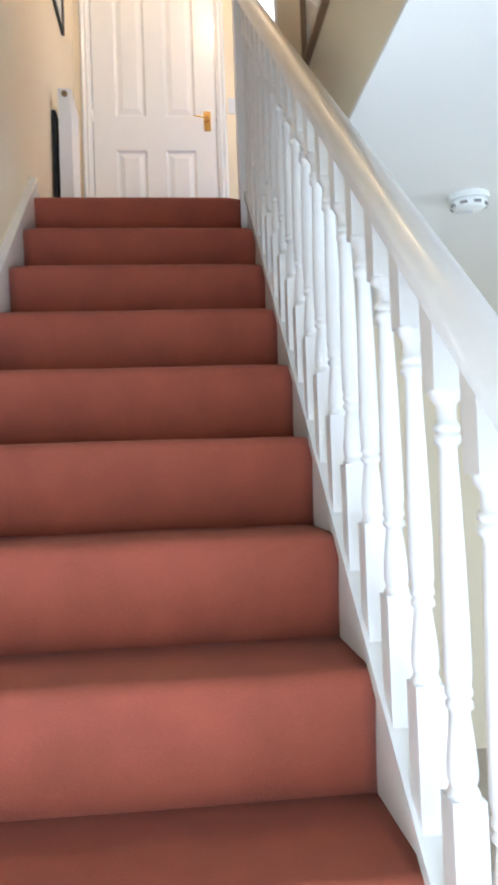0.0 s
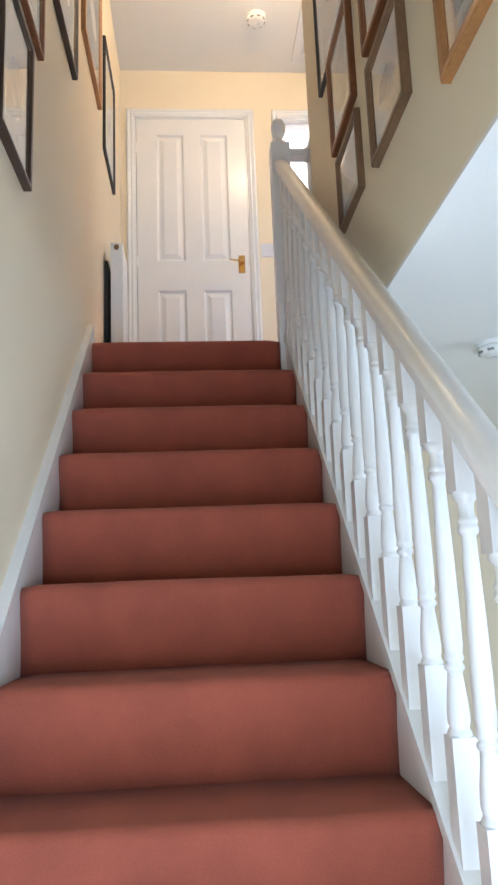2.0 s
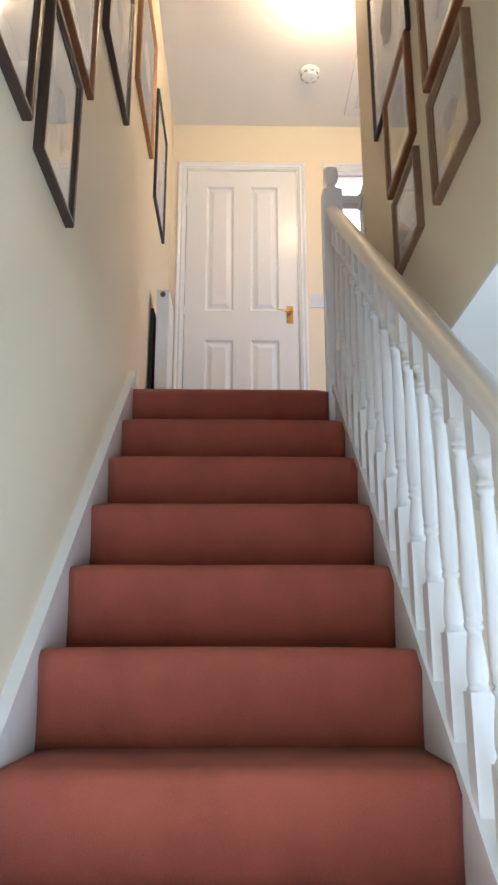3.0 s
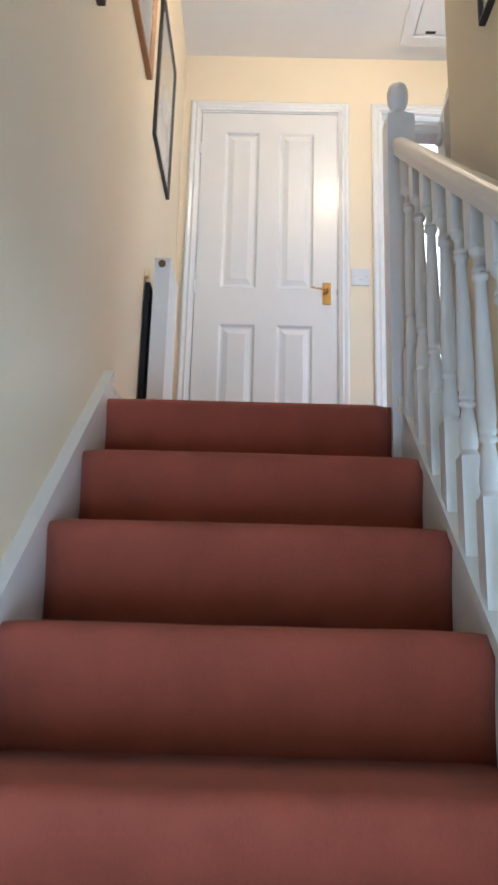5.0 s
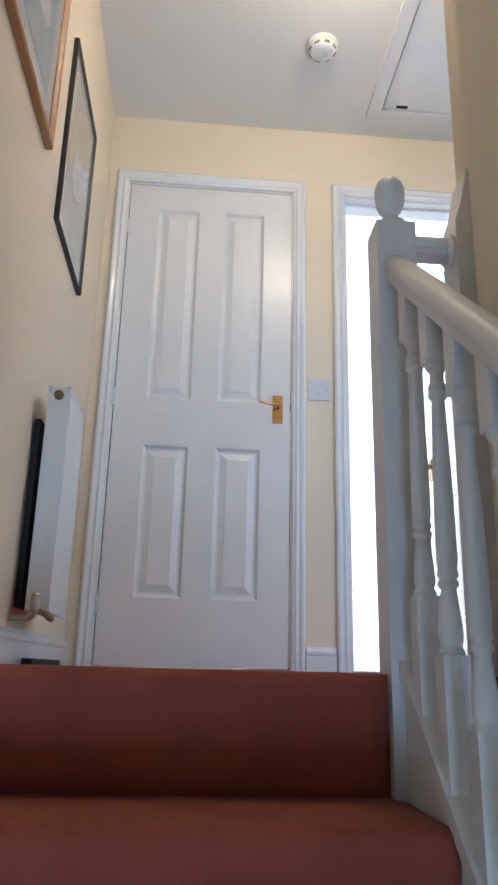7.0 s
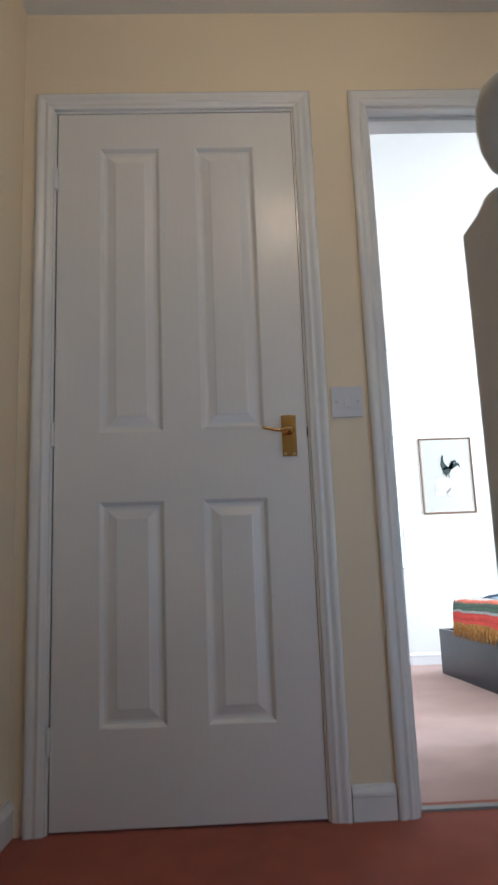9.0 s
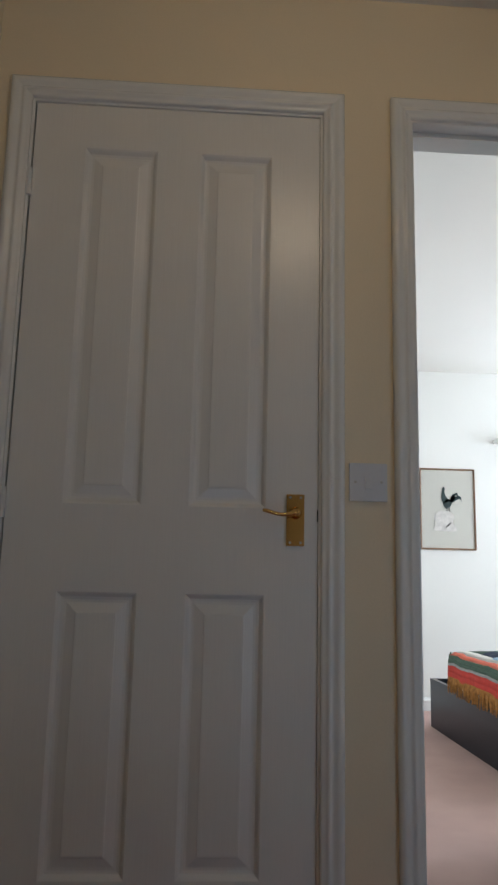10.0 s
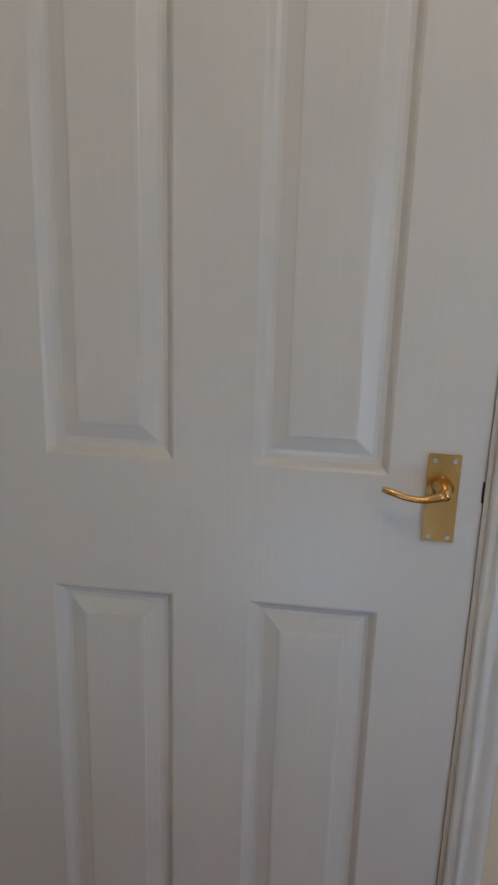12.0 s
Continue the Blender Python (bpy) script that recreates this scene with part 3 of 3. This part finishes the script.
framed_picture("framed_picture", "pale print in a black wooden frame reflecting the lamp", on_left(-3.33, 0.055), 0.445, 0.52, 0.026, 0.022, DARKWOOD, 0.05, MOUNT, sketch(6), group=LEFT)

framed_picture("framed_picture", "pale sketch in a brown wooden frame", on_right(-2.07, 0.424), 0.32, 0.35, 0.036, 0.020, BROWNWOOD, 0.03, PRINT, sketch(7), group=RIGHT)
framed_picture("framed_picture", "ivory print in a dull brown wooden frame", on_right(-2.55, 0.095), 0.30, 0.285, 0.030, 0.022, GREYWOOD, 0.03, MOUNT, sketch(8), group=RIGHT)
framed_picture("framed_picture", "small print in a grey-brown frame", on_right(-2.12, 0.128), 0.285, 0.245, 0.026, 0.020, GREYWOOD, 0.03, PRINT, sketch(9), group=RIGHT)
framed_picture("framed_picture", "tall print in a thin black frame", on_right(-1.905, 0.765), 0.50, 0.60, 0.016, 0.016, BLACK, 0.06, MOUNT, sketch(10), group=RIGHT)
framed_picture("framed_picture", "ivory print in a brown wooden frame", on_right(-2.535, 0.430), 0.29, 0.36, 0.032, 0.022, BROWNWOOD, 0.03, MOUNT, sketch(11), group=RIGHT)
framed_picture("framed_picture", "blue-grey print in a broad orange oak frame above the rail", on_right(-3.06, -0.042), 0.38, 0.40, 0.036, 0.022, OAK, 0.04, PRINTB, sketch(12), group=RIGHT)


# ---- landing fixtures ----
def smoke_alarm(m, label):
    alarm = thing("smoke_alarm", label, "smoke alarm", m, "smoke alarms")
    bm = bmesh.new()
    lathe(bm, [(0.058, 0.0), (0.058, -0.012), (0.055, -0.014)], 32)
    part("base", bm, PLASTIC, alarm, smooth=False)
    bm = bmesh.new()
    lathe(bm, [(0.052, -0.013), (0.052, -0.026), (0.047, -0.036), (0.038, -0.041), (0.004, -0.042)], 32)
    cover = part("cover", bm, PLASTIC, alarm, smooth=True)
    for k in range(8):
        a = k * math.pi / 4 + 0.2
        bm = bmesh.new()
        box(bm, 0.036, 0.053, -0.010, 0.010, -0.0345, -0.0275)
        bmesh.ops.transform(bm, matrix=pose(0, 0, 0, 0, 0, math.degrees(a)), verts=bm.verts)
        part("vent_slot", bm, SLOT, cover, "grey vent slot")
    bm = bmesh.new()
    lathe(bm, [(0.011, -0.041), (0.011, -0.0445)], 16, (0.012, 0.006))
    part("test_button", bm, SWITCH, cover)
    return alarm


smoke_alarm(pose(0.745, -0.48, TOP), "round white smoke alarm on the landing ceiling")
smoke_alarm(pose(1.275, -2.09, LOW - 0.01, 0, 0, 40), "round white smoke alarm on the lower ceiling")

lamp = thing("ceiling_lamp", "lit round opal glass ceiling lamp on the landing", "ceiling lamp", pose(0.765, -1.12, TOP))
bm = bmesh.new()
lathe(bm, [(0.055, 0.0), (0.055, -0.012), (0.014, -0.020), (0.012, -0.026), (0.026, -0.032), (0.026, -0.050)], 24)
part("base", bm, PLASTIC, lamp, smooth=True)
bm = bmesh.new()
lathe(bm, [(0.026, -0.048)] + [(0.085 * math.sin(a), -0.128 + 0.085 * math.cos(a)) for a in [0.32 + 0.28 * k for k in range(10)]] + [(0.004, -0.213)], 24)
part("globe", bm, GLOW, lamp, "glowing opal glass globe", smooth=True)

hatch = thing("loft_hatch", "white loft hatch with a moulded frame in the ceiling", "loft hatch", kind="structure")
bm = bmesh.new()
for d in ((1.0, 1.65, -0.175, -0.12), (1.0, 1.65, -0.86, -0.805), (1.0, 1.055, -0.805, -0.175), (1.595, 1.65, -0.805, -0.175)):
    box(bm, *d, TOP - 0.016, TOP)
bevel(bm, 0.005)
part("hatch_frame", bm, GLOSS, hatch)
bm = bmesh.new()
box(bm, 1.062, 1.588, -0.798, -0.182, TOP - 0.008, TOP - 0.001)
bevel(bm, 0.003)
panel = part("hatch_panel", bm, GLOSS, hatch)
bm = bmesh.new()
box(bm, 1.115, 1.165, -0.206, -0.190, TOP - 0.0095, TOP - 0.007)
part("latch_slot", bm, DARK, panel, "dark latch slot")

switch = thing("light_switch", "square white plastic light switch between the doors", "light switch")
bm = bmesh.new()
box(bm, 0.765, 0.851, -0.009, 0.0, 1.034, 1.120)
bevel(bm, 0.003, 3)
plate = part("plate", bm, SWITCH, switch)
bm = bmesh.new()
prism(bm, [(-0.009, 1.062), (-0.0135, 1.062), (-0.0105, 1.092), (-0.009, 1.092)], "x", 0.800, 0.816)
part("rocker", bm, SWITCH, plate)
for x in (0.778, 0.838):
    bm = bmesh.new()
    sweep(bm, [(x, -0.008, 1.077), (x, -0.0098, 1.077)], 0.0032, 12)
    part("screw", bm, STEEL, plate)

# radiator on the stair wall, seen from its end
radiator = thing("radiator", "white double panel radiator on the stair wall", "radiator")
RY0, RY1, RZ0, RZ1 = -0.885, -0.63, 0.115, 0.705
for name, xa, xb in (("back_panel", -0.064, -0.053), ("front_panel", -0.017, -0.006)):
    bm = bmesh.new()
    outline = []
    n = 8
    flutes = [(RY0 + 0.004, xb)]
    for k in range(n):
        y = RY0 + 0.03 + (RY1 - RY0 - 0.06) * k / (n - 1)
        flutes += [(y - 0.010, xb), (y - 0.006, xb - 0.004), (y + 0.006, xb - 0.004), (y + 0.010, xb)]
    flutes.append((RY1 - 0.004, xb))
    outline = [(x, y) for y, x in flutes] + [(xa, RY1 - 0.004), (xa, RY0 + 0.004)]
    prism(bm, outline, "z", RZ0 + 0.01, RZ1 - 0.012)
    part(name, bm, RADP, radiator)
for y in (RY0, RY1 - 0.004):
    bm = bmesh.new()
    box(bm, -0.062, -0.008, y, y + 0.004, RZ0 + 0.012, RZ1 - 0.004)
    bevel(bm, 0.0015)
    part("end_cover", bm, RADP, radiator)
bm = bmesh.new()
for k in range(12):
    y = RY0 + 0.012 + (RY1 - RY0 - 0.024) * k / 11
    box(bm, -0.060, -0.010, y - 0.004, y + 0.004, RZ1 - 0.010, RZ1 - 0.004)
box(bm, -0.064, -0.058, RY0, RY1, RZ1 - 0.014, RZ1 - 0.002)
box(bm, -0.012, -0.006, RY0, RY1, RZ1 - 0.014, RZ1 - 0.002)
part("top_grille", bm, RADP, radiator, "slotted top grille")
bm = bmesh.new()
sweep(bm, [(-0.035, RY0 + 0.002, RZ1 - 0.028), (-0.035, RY0 - 0.008, RZ1 - 0.028)], 0.0135, 8)
part("bleed_plug", bm, BRONZE, radiator, "dull bronze bleed plug")
bm = bmesh.new()
sweep(bm, [(-0.035, RY0 + 0.004, RZ0 + 0.030), (-0.035, RY0 - 0.018, RZ0 + 0.030)], 0.009, 14)
sweep(bm, [(-0.035, RY0 - 0.018, RZ0 + 0.050), (-0.035, RY0 - 0.018, RZ0 + 0.046), (-0.035, RY0 - 0.018, RZ0 + 0.012), (-0.035, RY0 - 0.018, RZ0 + 0.008)], [0.009, 0.012, 0.012, 0.008], 14)
valve = part("valve", bm, PALEMETAL, radiator, "pale worn lockshield valve", smooth=False)
bm = bmesh.new()
sweep(bm, [(-0.035, RY0 - 0.018, RZ0 + 0.012), (-0.037, RY0 - 0.014, RZ0 - 0.002), (-0.050, RY0 + 0.002, RZ0 - 0.008), (WL + 0.002, RY0 + 0.010, RZ0 - 0.008)], 0.006, 12)
part("pipe", bm, PALEMETAL, valve, "pale pipe into the wall")
bm = bmesh.new()
sweep(bm, [(-0.030, RY0 - 0.018, RZ0 + 0.016), (-0.016, RY0 - 0.018, RZ0 + 0.006), (-0.008, RY0 - 0.020, RZ0 + 0.002), (0.004, RY0 - 0.022, RZ0 - 0.008), (0.010, RY0 - 0.022, RZ0 - 0.014)], [0.004, 0.004, 0.009, 0.009, 0.005], 12)
part("drain_cock", bm, BRONZE, valve, "small drain cock")
# no radiator part: a dark plate paints the shade in the gap to the wall
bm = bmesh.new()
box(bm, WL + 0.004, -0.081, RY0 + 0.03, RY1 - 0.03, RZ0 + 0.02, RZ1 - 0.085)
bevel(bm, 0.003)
part("gap_shade_plate", bm, DARK, radiator, "dark plate standing in for the shade behind the radiator")

# ---- bedroom things ----
bed = thing("bed", "low double bed with a charcoal panelled base", "bed")
bm = bmesh.new()
box(bm, 1.826, 1.852, 1.36, 2.87, 0.0, 0.275)
bevel(bm, 0.004)
part("foot_panel", bm, BEDBASE, bed, "charcoal foot panel")
for y in (1.36, 2.844):
    bm = bmesh.new()
    box(bm, 1.852, 3.95, y, y + 0.026, 0.0, 0.275)
    bevel(bm, 0.004)
    part("side_panel", bm, BEDBASE, bed, "charcoal side panel")
bm = bmesh.new()
box(bm, 1.852, 3.95, 1.386, 2.844, 0.0, 0.235)
part("deck", bm, BEDBASE, bed, "dark bed deck")
bm = bmesh.new()
box(bm, 1.87, 3.93, 1.40, 2.54, 0.235, 0.456)
bevel(bm, 0.05, 4)
part("mattress", bm, LEDGE, bed, "pale cloth mattress", smooth=True)

blanket = thing("blanket", "folded striped woollen blanket with an ochre fringe over the bed foot", "blanket")
path = [(2.75, 0.468), (2.4, 0.470), (2.15, 0.471), (1.95, 0.470), (1.87, 0.464), (1.842, 0.448), (1.836, 0.428), (1.833, 0.406), (1.831, 0.392), (1.829, 0.358), (1.828, 0.325)]
bands = [0, 4, 2, 4, 1, 2, 2, 3, 0, 0]
for k, ((xa, za), (xb, zb)) in enumerate(zip(path, path[1:])):
    bm = bmesh.new()
    n = 40
    grid = []
    for i in range(n + 1):
        y = 1.42 + 1.10 * i / n
        row = []
        for f, x, z in ((0, xa, za), (1, xb, zb)):
            q = 0.006 * noise.noise((x * 3, y * 6, z * 3)) + 0.004 * noise.noise((x * 9, y * 14, z * 9))
            row += [bm.verts.new((x + q - 0.010, y, z + q)), bm.verts.new((x + q, y, z + q - 0.008))]
        grid.append(row)
    for a, b in zip(grid, grid[1:]):
        for i, j in ((0, 2), (2, 3), (3, 1), (1, 0)):
            bm.faces.new((a[i], a[j], b[j], b[i]))
    bm.faces.new([grid[0][i] for i in (0, 2, 3, 1)])
    bm.faces.new([grid[-1][i] for i in (1, 3, 2, 0)])
    part("stripe", bm, WOOL[bands[k]], blanket, smooth=True)
bm = bmesh.new()
rnd = random.Random(4)
for k in range(110):
    y = 1.425 + 1.09 * k / 109
    dx, dy = rnd.uniform(-0.010, 0.002), rnd.uniform(-0.008, 0.008)
    sweep(bm, [(1.822, y, 0.335), (1.820 + dx, y + dy * 0.5, 0.305), (1.818 + dx, y + dy, 0.256 + rnd.uniform(-0.016, 0.012))], [0.0045, 0.0055, 0.002], 5)
tagged(part("fringe", bm, OCHRE, blanket, "knotted ochre fringe"), kind="stuff")
bm = bmesh.new()
for k in range(36):
    z = 0.442 - 0.13 * (k % 12) / 12
    x = 1.84 + 0.03 * (k // 12)
    sweep(bm, [(x, 2.52, z + 0.02), (x - 0.004, 2.535, z), (x - 0.008, 2.542 + rnd.uniform(-0.006, 0.010), z - 0.025)], [0.004, 0.005, 0.002], 5)
tagged(part("edge_fringe", bm, WOOL[2], blanket, "dark side fringe"), kind="stuff")

clothes = thing("folded_clothes", "rumpled navy and pale blue clothes on the blanket", "clothes")
PALEBLUE = material("pale_blue_cloth", (0.30, 0.42, 0.55), 0.9, vary=0.15, scale=12, grain=200, bump=0.3)
for name, mat_, cx, cy, rx, ry, h in (("shirt", PALEBLUE, 2.04, 1.90, 0.13, 0.22, 0.032), ("trousers", WOOL[5], 2.08, 2.17, 0.14, 0.17, 0.036)):
    bm = bmesh.new()
    n = 18
    vs = {}
    for i in range(n + 1):
        for j in range(n + 1):
            u, v = 2 * i / n - 1, 2 * j / n - 1
            d = max(abs(u), abs(v))
            z = 0.472 + h * (1 - d ** 4) * (0.7 + 0.5 * noise.noise((u * 2 + cx, v * 2.5 + cy, 3)))
            vs[i, j] = bm.verts.new((cx + rx * u * (1 + 0.12 * noise.noise((v * 2, cy, 1))), cy + ry * v * (1 + 0.12 * noise.noise((u * 2, cx, 2))), z))
    for i in range(n):
        for j in range(n):
            bm.faces.new((vs[i, j], vs[i + 1, j], vs[i + 1, j + 1], vs[i, j + 1]))
    part(name, bm, mat_, clothes, smooth=True)


def cockerel(pic, w, h, y):
    def blob(name, mat_, outline):
        bm = bmesh.new()
        prism(bm, [(w * u, h * v) for u, v in outline], "y", y - 0.0012, y)
        part(name, bm, mat_, pic)
    def oval(cu, cv, ru, rv, n=16, wob=0.0, turn=0.0):
        pts = []
        for k in range(n):
            a = 2 * math.pi * k / n
            r = 1 + wob * math.sin(3 * a + 1) + wob * 0.7 * math.sin(5 * a)
            uu, vv = ru * r * math.cos(a), rv * r * math.sin(a)
            pts.append((cu + uu * math.cos(turn) - vv * math.sin(turn), cv + uu * math.sin(turn) + vv * math.cos(turn)))
        return pts
    blob("painted_rock", PALEINK, [(0.23, 0.23), (0.66, 0.22), (0.64, 0.28), (0.58, 0.33), (0.62, 0.40), (0.57, 0.47), (0.44, 0.48), (0.31, 0.46), (0.25, 0.40), (0.27, 0.32)])
    blob("painted_crease", SLOT, [(0.44, 0.26), (0.48, 0.27), (0.56, 0.33), (0.55, 0.34), (0.47, 0.29)])
    blob("painted_body", INK, oval(0.50, 0.565, 0.085, 0.055, 18, 0.06, 0.35))
    blob("painted_neck", INK, [(0.42, 0.56), (0.385, 0.63), (0.40, 0.71), (0.41, 0.755), (0.435, 0.775), (0.455, 0.755), (0.445, 0.70), (0.47, 0.655), (0.55, 0.60)])
    for a, b, c in ((0.60, 0.69, 0.028), (0.655, 0.705, 0.030), (0.715, 0.665, 0.028)):
        blob("painted_feather", INK, [(0.53, 0.58), (0.56, 0.64), (a, b), (a + c, b - 0.01), (a + c * 1.6, b - 0.08), (a + c, b - 0.055), (a - 0.01, b - 0.035), (0.60, 0.58)])
    for u in (0.48, 0.53):
        blob("painted_leg", INK, [(u, 0.52), (u + 0.012, 0.52), (u + 0.010, 0.465), (u - 0.004, 0.465)])


framed_picture("framed_picture", "white framed ink picture of a cockerel on the bedroom wall", pose(1.932, 3.38, 1.061), 0.393, 0.565, 0.012, 0.016, GREYWOOD, 0.0, MOUNT, cockerel)

# a black bar added for an unidentified dark mark under the radiator along the skirting
bm = bmesh.new()
box(bm, -0.084, -0.058, -0.76, -0.33, 0.0, 0.016)
bevel(bm, 0.003)
tagged(mesh_object("dark_floor_bar", bm, DARK), "thin black bar for an unidentified dark mark at the skirting", "draught strip")

bm = bmesh.new()
box(bm, 2.47, 2.87, 3.25, 3.38, 1.815, 1.840)
bevel(bm, 0.004)
tagged(mesh_object("wall_shelf", bm, GLOSS), "small white shelf on the bedroom wall", "shelf")

mirror = thing("wall_mirror", "tall pale-framed mirror on the bedroom wall", "mirror", pose(1.33, 3.38, 0.66))
MIRROR = material("mirror_glass", (0.85, 0.88, 0.90), 0.03, 1.0, vary=0.0, bump=0)
bm = bmesh.new()
for d in ((0, 0.455, 0, 0.02), (0, 0.455, 0.985, 1.005), (0, 0.02, 0.02, 0.985), (0.435, 0.455, 0.02, 0.985)):
    box(bm, d[0], d[1], -0.022, 0.0, d[2], d[3])
part("frame", bm, PLASTIC, mirror)
bm = bmesh.new()
box(bm, 0.018, 0.437, -0.012, -0.001, 0.018, 0.987)
part("mirror_pane", bm, MIRROR, mirror, "silvered mirror pane")
